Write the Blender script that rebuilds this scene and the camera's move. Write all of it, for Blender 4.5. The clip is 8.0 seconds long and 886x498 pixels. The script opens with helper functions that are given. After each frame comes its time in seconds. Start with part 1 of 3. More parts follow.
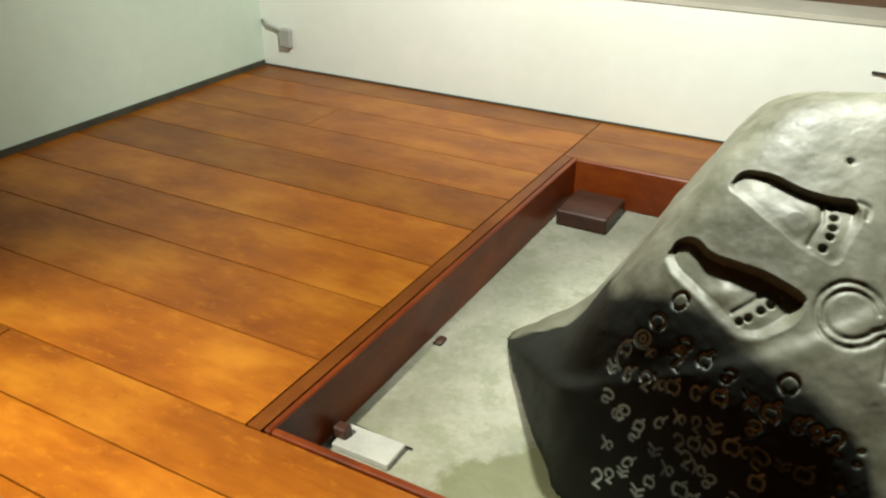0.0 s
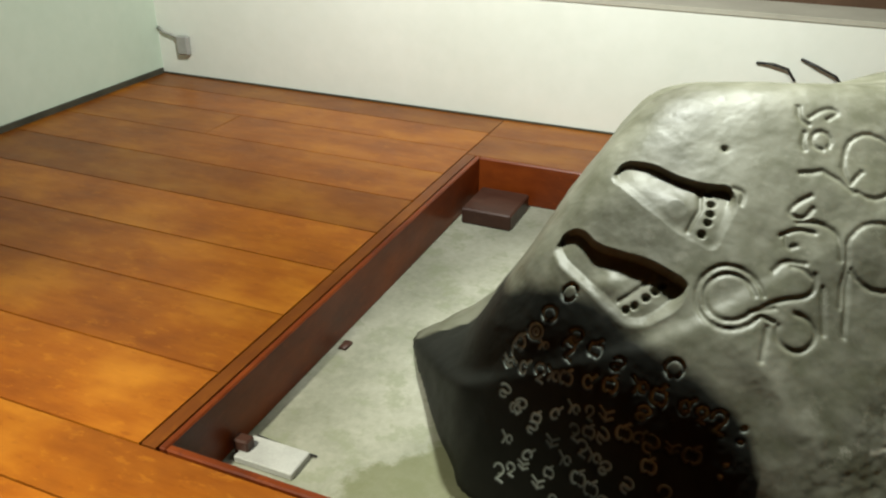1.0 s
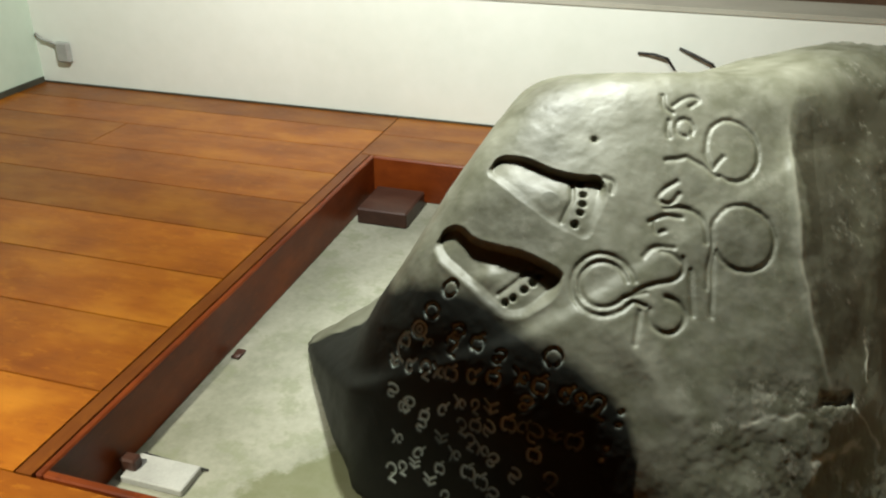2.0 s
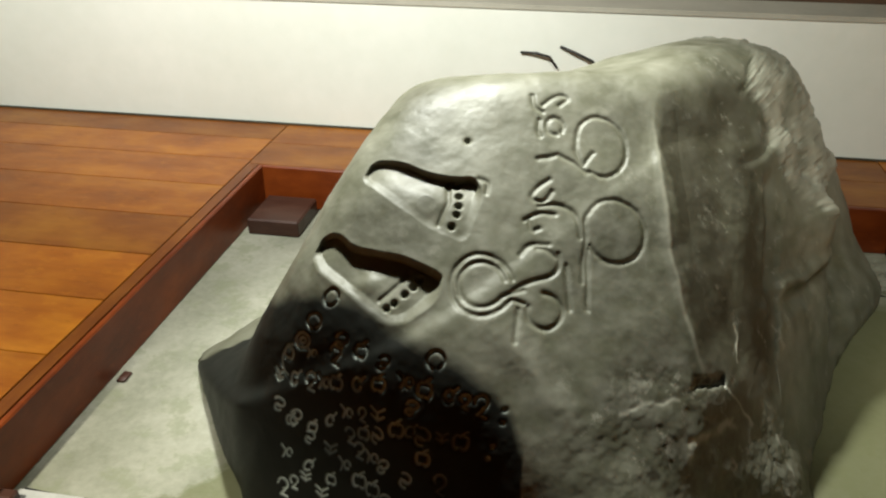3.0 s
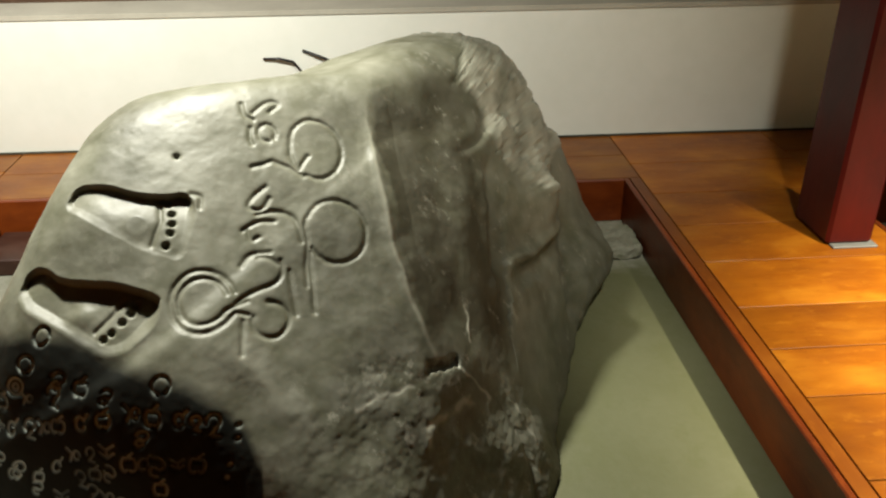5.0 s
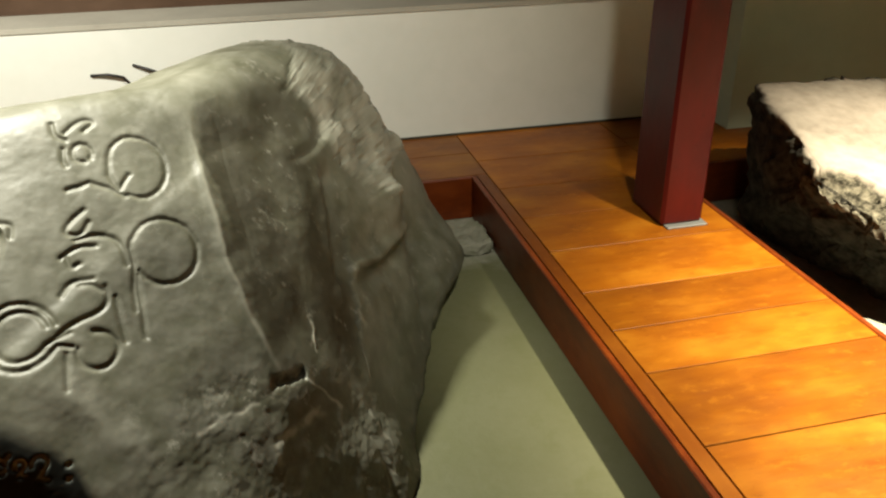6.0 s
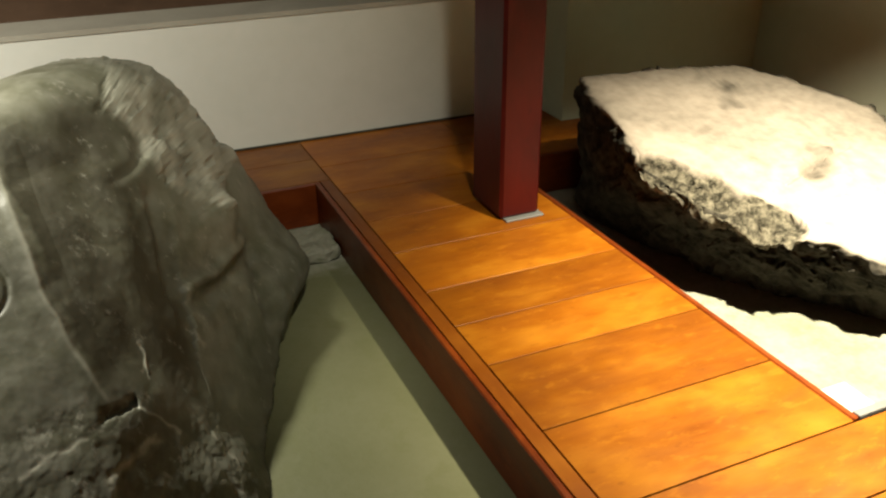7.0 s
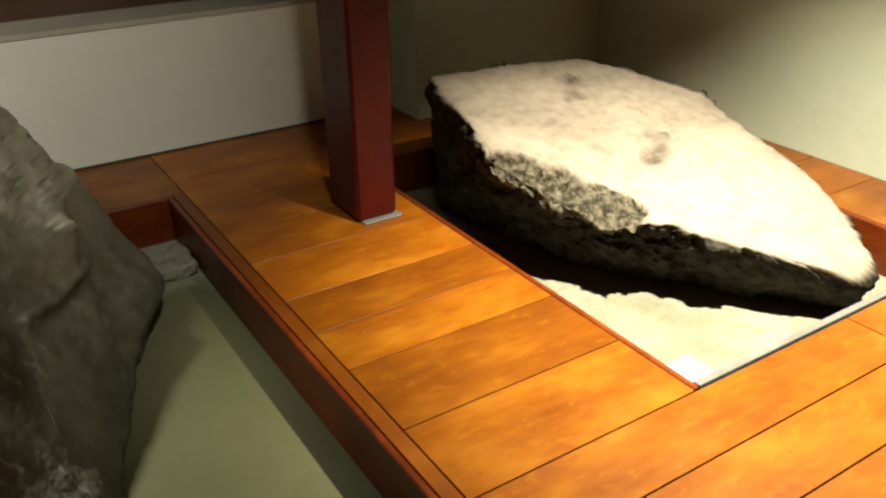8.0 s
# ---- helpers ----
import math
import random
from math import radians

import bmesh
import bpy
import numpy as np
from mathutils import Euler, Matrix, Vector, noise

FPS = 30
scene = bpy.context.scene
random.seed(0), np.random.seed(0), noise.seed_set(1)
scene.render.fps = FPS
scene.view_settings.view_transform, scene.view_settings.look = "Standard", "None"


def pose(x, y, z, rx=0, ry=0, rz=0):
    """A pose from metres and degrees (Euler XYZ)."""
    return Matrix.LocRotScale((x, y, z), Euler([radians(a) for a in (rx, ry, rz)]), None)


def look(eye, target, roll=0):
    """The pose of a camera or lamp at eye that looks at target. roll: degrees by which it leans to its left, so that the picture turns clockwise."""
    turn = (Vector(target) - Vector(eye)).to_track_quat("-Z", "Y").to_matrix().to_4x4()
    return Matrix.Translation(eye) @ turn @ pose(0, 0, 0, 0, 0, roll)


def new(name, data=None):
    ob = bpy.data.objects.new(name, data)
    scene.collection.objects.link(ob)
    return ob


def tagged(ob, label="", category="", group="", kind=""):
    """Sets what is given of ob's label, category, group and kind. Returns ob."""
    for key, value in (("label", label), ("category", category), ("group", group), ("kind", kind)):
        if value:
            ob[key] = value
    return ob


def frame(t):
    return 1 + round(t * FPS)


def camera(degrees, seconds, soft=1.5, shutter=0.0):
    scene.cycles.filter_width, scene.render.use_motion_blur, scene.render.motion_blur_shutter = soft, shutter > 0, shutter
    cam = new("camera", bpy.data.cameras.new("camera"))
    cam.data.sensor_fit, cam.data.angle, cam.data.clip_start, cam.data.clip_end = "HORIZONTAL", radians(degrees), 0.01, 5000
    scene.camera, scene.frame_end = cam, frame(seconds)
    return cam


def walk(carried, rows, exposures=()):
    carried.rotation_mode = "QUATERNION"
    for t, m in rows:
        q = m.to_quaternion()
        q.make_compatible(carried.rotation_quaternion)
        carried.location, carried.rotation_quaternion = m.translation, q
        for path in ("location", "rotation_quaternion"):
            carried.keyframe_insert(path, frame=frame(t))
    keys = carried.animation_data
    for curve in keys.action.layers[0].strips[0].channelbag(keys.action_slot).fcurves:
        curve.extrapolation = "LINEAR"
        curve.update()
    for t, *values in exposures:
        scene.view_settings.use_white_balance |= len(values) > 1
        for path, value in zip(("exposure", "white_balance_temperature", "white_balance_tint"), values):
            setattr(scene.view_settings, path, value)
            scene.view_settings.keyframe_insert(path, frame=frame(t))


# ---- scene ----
cam = camera(56.2, 8.0, 2.2)
PATH = [
    (0, (1.132, -1.219, 1.344), (0.282, 0.337, 0.417), 0.5),
    (0.5, (1.168, -1.195, 1.343), (0.397, 0.402, 0.418), 0.4),
    (1, (1.207, -1.176, 1.34), (0.513, 0.458, 0.418), 0.3),
    (1.5, (1.25, -1.153, 1.34), (0.642, 0.512, 0.415), 0.2),
    (3, (1.371, -1.11, 1.351), (1.059, 0.636, 0.427), 0.1),
    (3.5, (1.404, -1.096, 1.355), (1.189, 0.665, 0.43), -0.0),
    (4, (1.463, -1.094, 1.362), (1.35, 0.676, 0.438), -0.1),
    (4.5, (1.528, -1.099, 1.36), (1.529, 0.676, 0.438), -0.2),
    (6, (1.672, -1.105, 1.349), (2.098, 0.623, 0.437), -0.5),
    (6.5, (1.717, -1.117, 1.365), (2.297, 0.564, 0.449), -0.4),
    (7, (1.773, -1.149, 1.375), (2.483, 0.48, 0.457), -0.6),
    (7.5, (1.824, -1.183, 1.383), (2.66, 0.386, 0.466), -0.8),
    (8, (1.854, -1.2, 1.39), (2.806, 0.298, 0.467), -0.7),
]
TINT = [(0, -0.08, 6200, 5), (0.5, -0.2, 6150, 5), (1, -0.28, 6100, 5), (1.5, -0.25, 6100, 5), (3, -0.15, 6150, 8), (4.5, -0.06, 6350, 10),
        (6, -0.05, 6600, 10), (6.5, -0.22, 6650, 10), (7, -0.42, 6700, 10), (8, -0.75, 6700, 10)]
walk(cam, [(t, look(eye, target, roll)) for t, eye, target, roll in PATH], TINT)

# ---- light -----------------------------------------------------------------
world = bpy.data.worlds.new("world")
scene.world = world
world.use_nodes = True
world.node_tree.nodes["Background"].inputs[0].default_value = (0.9, 0.95, 1, 1)
world.node_tree.nodes["Background"].inputs[1].default_value = 0.004


def spot(name, eye, target, watts, degrees, blend, colour, radius):
    lamp = bpy.data.lights.new(name, "SPOT")
    lamp.energy, lamp.spot_size, lamp.spot_blend, lamp.color, lamp.shadow_soft_size = watts, radians(degrees), blend, colour, radius
    ob = new(name, lamp)
    ob.matrix_world = look(eye, target)
    return ob


spot("stone_spotlight", (0.66, 1.50, 2.80), (1.12, 0.92, 0.3), 960, 52, 0.9, (1.0, 0.98, 0.86), 0.09)
spot("wall_spotlight", (0.20, 0.70, 2.45), (-0.50, 2.62, 0.98), 590, 132, 1.0, (1.0, 0.98, 0.88), 0.05)
spot("flank_spotlight", (2.48, -0.35, 2.90), (2.14, 1.95, 0.36), 285, 56, 1.0, (1.0, 0.97, 0.82), 0.08)
spot("front_spotlight", (-0.45, -1.35, 2.85), (-0.32, -0.66, 0), 1200, 56, 1.0, (1.0, 0.93, 0.74), 0.08)
spot("slab_spotlight", (3.74, -0.22, 2.50), (4.00, 0.14, 0), 2700, 78, 1.0, (1.0, 0.91, 0.68), 0.04)


# ---- materials -------------------------------------------------------------
def material(name):
    m = bpy.data.materials.new(name)
    m.use_nodes = True
    nt = m.node_tree
    return m, nt, nt.nodes["Principled BSDF"]


def node(nt, kind, **values):
    n = nt.nodes.new(kind)
    for key, value in values.items():
        n.inputs[key.replace("_", " ")].default_value = value
    return n


def ramp(nt, source, stops):
    r = nt.nodes.new("ShaderNodeValToRGB")
    while len(r.color_ramp.elements) < len(stops):
        r.color_ramp.elements.new(0.5)
    for e, (at, c) in zip(r.color_ramp.elements, stops):
        e.position, e.color = at, (*c, 1)
    nt.links.new(source, r.inputs[0])
    return r.outputs[0]


def mix(nt, a, b, factor, kind="MIX"):
    m = nt.nodes.new("ShaderNodeMix")
    m.data_type, m.blend_type = "RGBA", kind
    for slot, value in ((0, factor), (6, a), (7, b)):
        if isinstance(value, (int, float)):
            m.inputs[slot].default_value = value
        elif isinstance(value, tuple):
            m.inputs[slot].default_value = (*value, 1)
        else:
            nt.links.new(value, m.inputs[slot])
    return m.outputs[2]


def noise_of(nt, size, detail=4, stretch=(1, 1, 1), shift=None, rough=0.55):
    geo = nt.nodes.new("ShaderNodeNewGeometry")
    mapping = nt.nodes.new("ShaderNodeMapping")
    mapping.inputs["Scale"].default_value = stretch
    nt.links.new(geo.outputs["Position"], mapping.inputs["Vector"])
    if shift:
        nt.links.new(shift, mapping.inputs["Location"])
    n = node(nt, "ShaderNodeTexNoise", Scale=1 / size, Detail=detail, Roughness=rough)
    nt.links.new(mapping.outputs[0], n.inputs["Vector"])
    return n.outputs["Fac"]


def bump(nt, shader, height, strength, distance):
    b = node(nt, "ShaderNodeBump", Strength=strength, Distance=distance)
    nt.links.new(height, b.inputs["Height"])
    nt.links.new(b.outputs[0], shader.inputs["Normal"])


def wood(name, dark, mid, light, stretch, gloss=(0.28, 0.5), tone=0.35):
    m, nt, sh = material(name)
    info = nt.nodes.new("ShaderNodeObjectInfo")
    scale = nt.nodes.new("ShaderNodeVectorMath")
    scale.operation = "SCALE"
    scale.inputs[0].default_value = (37, 21, 13)
    nt.links.new(info.outputs["Random"], scale.inputs["Scale"])
    shift = scale.outputs[0]
    patches = noise_of(nt, 0.22, 3, tuple(0.6 if s < 1 else 1 for s in stretch), shift)
    grain = noise_of(nt, 0.03, 5, stretch, shift, 0.65)
    colour = mix(nt, ramp(nt, patches, ((0.3, dark), (0.52, mid), (0.72, light))),
                 ramp(nt, grain, ((0.3, dark), (0.7, light))), 0.22)
    worn = noise_of(nt, 0.07, 5, tuple(0.5 if s < 1 else 1 for s in stretch), rough=0.65)
    colour = mix(nt, colour, dark, ramp(nt, worn, ((0.60, (0, 0, 0)), (0.78, (0.40, 0.40, 0.40)))))
    mottle = noise_of(nt, 0.028, 5, tuple(0.45 if s < 1 else 1 for s in stretch), shift, 0.7)
    colour = mix(nt, colour, light, ramp(nt, mottle, ((0.56, (0, 0, 0)), (0.64, (0.35, 0.35, 0.35)))))
    colour = mix(nt, colour, dark, ramp(nt, mottle, ((0.30, (0.5, 0.5, 0.5)), (0.40, (0, 0, 0)))))
    vary = nt.nodes.new("ShaderNodeMapRange")
    vary.inputs["To Min"].default_value, vary.inputs["To Max"].default_value = 1 - tone, 1 + tone * 0.6
    nt.links.new(info.outputs["Random"], vary.inputs["Value"])
    tint = nt.nodes.new("ShaderNodeVectorMath")
    tint.operation = "SCALE"
    nt.links.new(colour, tint.inputs[0])
    nt.links.new(vary.outputs[0], tint.inputs["Scale"])
    nt.links.new(tint.outputs[0], sh.inputs["Base Color"])
    g = nt.nodes.new("ShaderNodeMapRange")
    g.inputs["To Min"].default_value, g.inputs["To Max"].default_value = gloss
    nt.links.new(worn, g.inputs["Value"])
    nt.links.new(g.outputs[0], sh.inputs["Roughness"])
    sh.inputs["Specular IOR Level"].default_value = 0.3
    bump(nt, sh, grain, 0.12, 0.004)
    return m


def plain(name, dark, light, size, roughness, relief=0.1, stain_shade=None, stretch=(1, 1, 1), spec=0.4):
    m, nt, sh = material(name)
    big = noise_of(nt, size, 4, stretch)
    fine = noise_of(nt, size * 0.08, 5)
    colour = mix(nt, ramp(nt, big, ((0.3, dark), (0.7, light))), ramp(nt, fine, ((0.3, dark), (0.7, light))), 0.3)
    if stain_shade:
        spots = noise_of(nt, size * 1.7, 5, rough=0.7)
        colour = mix(nt, colour, stain_shade, ramp(nt, spots, ((0.52, (0, 0, 0)), (0.62, (0.8, 0.8, 0.8)))))
    nt.links.new(colour, sh.inputs["Base Color"])
    sh.inputs["Roughness"].default_value = roughness
    sh.inputs["Specular IOR Level"].default_value = spec
    bump(nt, sh, fine, relief, 0.01)
    return m


PLANK = wood("varnished_plank", (0.16, 0.038, 0.002), (0.26, 0.074, 0.003), (0.40, 0.150, 0.010), (0.2, 1, 1))
RIM = wood("varnished_edging", (0.14, 0.032, 0.003), (0.21, 0.056, 0.004), (0.32, 0.105, 0.009), (1, 0.12, 1))
CURB = wood("mahogany_curb", (0.070, 0.012, 0.002), (0.135, 0.024, 0.003), (0.22, 0.046, 0.006), (0.3, 0.3, 1), tone=0.15)
RED = wood("dark_red_post_paint", (0.035, 0.003, 0.003), (0.062, 0.004, 0.003), (0.085, 0.006, 0.005), (1, 1, 0.2), (0.35, 0.5), 0.05)
DARK_WOOD = wood("dark_brown_block", (0.03, 0.013, 0.009), (0.055, 0.024, 0.016), (0.09, 0.042, 0.028), (0.3, 1, 1), tone=0.1)
PANEL = wood("dark_panel", (0.05, 0.028, 0.016), (0.08, 0.045, 0.026), (0.11, 0.065, 0.04), (0.2, 1, 1), tone=0.1)
WHITE = plain("white_wall_paint", (0.70, 0.72, 0.64), (0.80, 0.81, 0.74), 0.9, 0.6, 0.05)
GREEN_WALL = plain("pale_green_wall_paint", (0.48, 0.57, 0.46), (0.58, 0.66, 0.55), 0.9, 0.65, 0.05)
CAP = plain("grey_ledge_stone", (0.36, 0.34, 0.28), (0.48, 0.46, 0.38), 0.3, 0.6, 0.15)
def cement():
    m, nt, sh = material("pit_cement")
    big, fine = noise_of(nt, 0.25, 5), noise_of(nt, 0.02, 5)
    colour = mix(nt, ramp(nt, big, ((0.3, (0.145, 0.15, 0.10)), (0.7, (0.31, 0.305, 0.24)))), ramp(nt, fine, ((0.3, (0.16, 0.16, 0.115)), (0.7, (0.32, 0.31, 0.25)))), 0.3)
    colour = mix(nt, colour, (0.17, 0.18, 0.11), ramp(nt, noise_of(nt, 0.11, 5, rough=0.7), ((0.52, (0, 0, 0)), (0.60, (0.6, 0.6, 0.6)))))
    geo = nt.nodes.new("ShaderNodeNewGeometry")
    # darker olive patches: one beside the boulder's foot, one along the east side
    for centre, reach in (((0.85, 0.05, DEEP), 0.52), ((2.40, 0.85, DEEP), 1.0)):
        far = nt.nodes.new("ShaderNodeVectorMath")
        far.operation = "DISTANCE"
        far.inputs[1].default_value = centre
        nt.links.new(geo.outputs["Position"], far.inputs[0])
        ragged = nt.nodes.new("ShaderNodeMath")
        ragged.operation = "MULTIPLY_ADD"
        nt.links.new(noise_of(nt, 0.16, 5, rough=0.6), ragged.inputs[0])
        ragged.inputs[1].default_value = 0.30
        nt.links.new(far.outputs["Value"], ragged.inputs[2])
        olive = ramp(nt, ragged.outputs[0], ((reach + 0.13, (0.75, 0.75, 0.75)), (reach + 0.17, (0, 0, 0)))) if reach < 0.8 else ramp(nt, ragged.outputs[0], ((0.90, (0.85, 0.85, 0.85)), (1.0, (0, 0, 0))))
        colour = mix(nt, colour, (0.092, 0.096, 0.034), olive)
    nt.links.new(colour, sh.inputs["Base Color"])
    sh.inputs["Roughness"].default_value = 0.75
    bump(nt, sh, fine, 0.25, 0.01)
    return m


DEEP = -0.19
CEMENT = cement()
TILE = plain("white_tile", (0.28, 0.28, 0.26), (0.44, 0.44, 0.41), 0.1, 0.45, 0.05)
DARK_METAL = plain("black_cable", (0.012, 0.012, 0.012), (0.03, 0.03, 0.03), 0.05, 0.45)
PLASTIC = plain("grey_plastic", (0.28, 0.28, 0.26), (0.40, 0.40, 0.37), 0.1, 0.4)
METAL = plain("grey_edge_strip", (0.12, 0.12, 0.115), (0.20, 0.20, 0.19), 0.2, 0.4)
SUB = plain("dark_subfloor", (0.03, 0.02, 0.014), (0.05, 0.035, 0.022), 0.3, 0.8)


# ---- building helpers ------------------------------------------------------
def box_mesh(lo, hi, bevel=0.0):
    bm = bmesh.new()
    bmesh.ops.create_cube(bm, size=1)
    for v in bm.verts:
        v.co = Vector([lo[i] + (v.co[i] + 0.5) * (hi[i] - lo[i]) for i in range(3)])
    if bevel:
        bmesh.ops.bevel(bm, geom=bm.edges[:], offset=bevel, segments=1, affect="EDGES")
    return bm


def part(name, bm, mat, parent=None, label="", smooth=False):
    me = bpy.data.meshes.new(name)
    bm.to_mesh(me)
    bm.free()
    me.materials.append(mat)
    if smooth:
        me.polygons.foreach_set("use_smooth", [True] * len(me.polygons))
    ob = new(name, me)
    if parent:
        ob.parent = parent
    if label:
        ob["label"] = label
    return ob


def boxes(*spans):
    """One bmesh of several boxes, each (x0, x1, y0, y1, z0, z1)."""
    bm = bmesh.new()
    for x0, x1, y0, y1, z0, z1 in spans:
        corners = [bm.verts.new((x, y, z)) for z in (z0, z1) for x, y in ((x0, y0), (x1, y0), (x1, y1), (x0, y1))]
        for f in ((3, 2, 1, 0), (4, 5, 6, 7), (0, 1, 5, 4), (1, 2, 6, 5), (2, 3, 7, 6), (3, 0, 4, 7)):
            bm.faces.new([corners[i] for i in f])
    return bm


def setting(name, bm, mat, label, category):
    return tagged(part(name, bm, mat), label, category, kind="structure")


def tube(name, points, radius, mat, parent=None):
    """A round cable through the points, as a mesh."""
    bm = bmesh.new()
    pts = [Vector(p) for p in points]
    rings = []
    for i, p in enumerate(pts):
        ahead = (pts[min(i + 1, len(pts) - 1)] - pts[max(i - 1, 0)]).normalized()
        side = ahead.orthogonal().normalized()
        up = ahead.cross(side)
        rings.append([bm.verts.new(p + radius * (math.cos(a) * side + math.sin(a) * up)) for a in [k * math.tau / 8 for k in range(8)]])
    for a, b in zip(rings, rings[1:]):
        best = min(range(8), key=lambda s: (a[0].co - b[s].co).length)
        for k in range(8):
            bm.faces.new((a[k], a[(k + 1) % 8], b[(k + 1 + best) % 8], b[(k + best) % 8]))
    bm.faces.new(rings[0][::-1]), bm.faces.new(rings[-1])
    bmesh.ops.recalc_face_normals(bm, faces=bm.faces[:])
    return part(name, bm, mat, parent, smooth=True)


# ---- large structure -------------------------------------------------------
WEST, EAST, NORTH, SOUTH, TOP = -2.2, 5.19, 2.62, -3.6, 3.1
PIT_W, PIT_E, PIT_N = 0.0, 2.587, 2.07          # the pit of the carved boulder; its south edge lies at y = 0
SLAB_W, SLAB_E, SLAB_N = 3.43, 4.76, 1.95       # the pit of the pale boulder
setting("wall_west", boxes((WEST - 0.15, WEST, SOUTH, 2.9, -0.3, TOP)), GREEN_WALL, "pale greenish white painted plaster wall", "wall")
setting("wall_north_low", boxes((WEST, 4.05, NORTH, 2.9, -0.3, 0.60)), WHITE, "low white painted wall behind the boulders", "wall")
setting("ledge", boxes((WEST, 3.97, NORTH - 0.006, 2.9, 0.60, 0.622)), CAP, "grey stone ledge on top of the low white wall", "ledge")
setting("wall_north", boxes((WEST, 3.97, 2.9, 3.05, 0.3, TOP)), PANEL, "dark brown panelled wall above the ledge", "wall")
setting("wall_north_east", boxes((3.97, EAST, 2.35, 3.05, -0.3, TOP)), GREEN_WALL, "pale green painted wall beside the post", "wall")
setting("wall_east", boxes((EAST, EAST + 0.15, SOUTH, 3.05, -0.3, TOP)), GREEN_WALL, "pale greenish painted plaster wall", "wall")
# south wall and ceiling are unseen; their dark finish is chosen to cut bounced light
setting("wall_south", boxes((WEST, EAST, SOUTH - 0.15, SOUTH, -0.3, TOP)), PANEL, "plain dark panelled wall", "wall")
setting("ceiling", boxes((WEST - 0.15, EAST + 0.15, SOUTH - 0.15, 3.05, TOP, TOP + 0.12)), PANEL, "plain dark wooden ceiling", "ceiling")
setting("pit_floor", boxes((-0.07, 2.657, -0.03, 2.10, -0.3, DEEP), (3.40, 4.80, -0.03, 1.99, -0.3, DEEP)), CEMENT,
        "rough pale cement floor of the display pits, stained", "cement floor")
floor = setting("floor", boxes((WEST, EAST, SOUTH, -0.03, -0.3, -0.024), (WEST, -0.07, -0.03, NORTH, -0.3, -0.024),
                               (-0.07, 2.657, 2.10, NORTH, -0.3, -0.024), (2.657, 3.40, -0.03, NORTH, -0.3, -0.024),
                               (3.40, EAST, 1.99, NORTH, -0.3, -0.024), (4.80, EAST, -0.03, 1.99, -0.3, -0.024)), SUB,
                "worn varnished reddish-brown plank floor", "plank floor")


BASEBOARD = plain("dark_skirting", (0.025, 0.025, 0.016), (0.07, 0.066, 0.045), 0.12, 0.7)
setting("baseboard_west", boxes((WEST + 0.001, WEST + 0.012, SOUTH, NORTH - 0.012, 0.001, 0.032)), BASEBOARD, "thin dark skirting along the greenish wall", "baseboard")
setting("baseboard_north", boxes((WEST + 0.001, 3.96, NORTH - 0.010, NORTH - 0.001, 0.001, 0.009)), BASEBOARD, "thin dark skirting along the low white wall", "baseboard")


# ---- curbs round the pits --------------------------------------------------
def curb(name, label, sides):
    top = tagged(new(name), label, "pit curb", "pit curbs")
    for lo, hi in sides:
        part("edge_board", box_mesh(lo, hi, 0.004), CURB, top)
    return top


curb("pit_curb", "red-brown varnished wooden curb boards lining the sunken pit",
     [((-0.022, -0.022, DEEP), (0, 2.092, 0.001)), ((PIT_E, -0.022, DEEP), (PIT_E + 0.022, 2.092, 0.001)),
      ((0, 2.07, DEEP), (PIT_E, 2.092, 0.001)), ((0, -0.022, DEEP), (PIT_E, 0, 0.001))])
slab_curb = curb("pit_curb", "wooden curb boards round the pale boulder's pit with a grey edge strip",
                 [((3.408, -0.022, DEEP), (3.43, 1.972, 0.001)), ((4.76, -0.022, DEEP), (4.782, 1.972, 0.001)),
                  ((3.43, 1.95, DEEP), (4.76, 1.972, 0.001)), ((3.43, -0.022, DEEP), (4.76, 0, -0.012))])
part("edge_strip", box_mesh((3.43, -0.022, -0.012), (4.76, 0.002, 0.003), 0.002), METAL, slab_curb, "grey metal edge strip")

# ---- the post --------------------------------------------------------------
post = tagged(new("post"), "dark red painted square wooden post on the plank floor", "post")
part("shaft", box_mesh((3.13, 1.41, 0.004), (3.30, 1.66, TOP), 0.012), RED, post)
part("base_plate", box_mesh((3.145, 1.385, 0.0), (3.31, 1.64, 0.008), 0.002), METAL, post, "thin grey metal base plate")


# ---- carved boulder: shape -------------------------------------------------
HASH = np.random.RandomState(7).rand(64, 64, 64)


def vnoise(p, size):
    """Smooth lattice noise from -1 to 1 at the points p (N x 3), with cells of that size."""
    q = np.asarray(p) / size + 17.3
    i = np.floor(q).astype(int)
    f = q - i
    f = f * f * (3 - 2 * f)
    out = 0.0
    for dx in (0, 1):
        for dy in (0, 1):
            for dz in (0, 1):
                w = (f[:, 0] if dx else 1 - f[:, 0]) * (f[:, 1] if dy else 1 - f[:, 1]) * (f[:, 2] if dz else 1 - f[:, 2])
                out = out + w * HASH[(i[:, 0] + dx) % 64, (i[:, 1] + dy) % 64, (i[:, 2] + dz) % 64]
    return out * 2 - 1


def fractal(p, size, octaves=4, gain=0.5):
    total, amp = 0.0, 1.0
    for k in range(octaves):
        total = total + amp * vnoise(np.asarray(p) + 3.1 * k, size / 2 ** k)
        amp *= gain
    return total


def unit(v):
    v = np.asarray(v, float)
    return v / np.linalg.norm(v)


def hull(d, centre, planes, p):
    """How far a rounded convex body reaches from its centre along the directions d."""
    s = 0.0
    for n, at in planes:
        n = unit(n)
        s = s + np.maximum(0, d @ n / (n @ (np.asarray(at) - centre))) ** p
    return s ** (-1 / p)


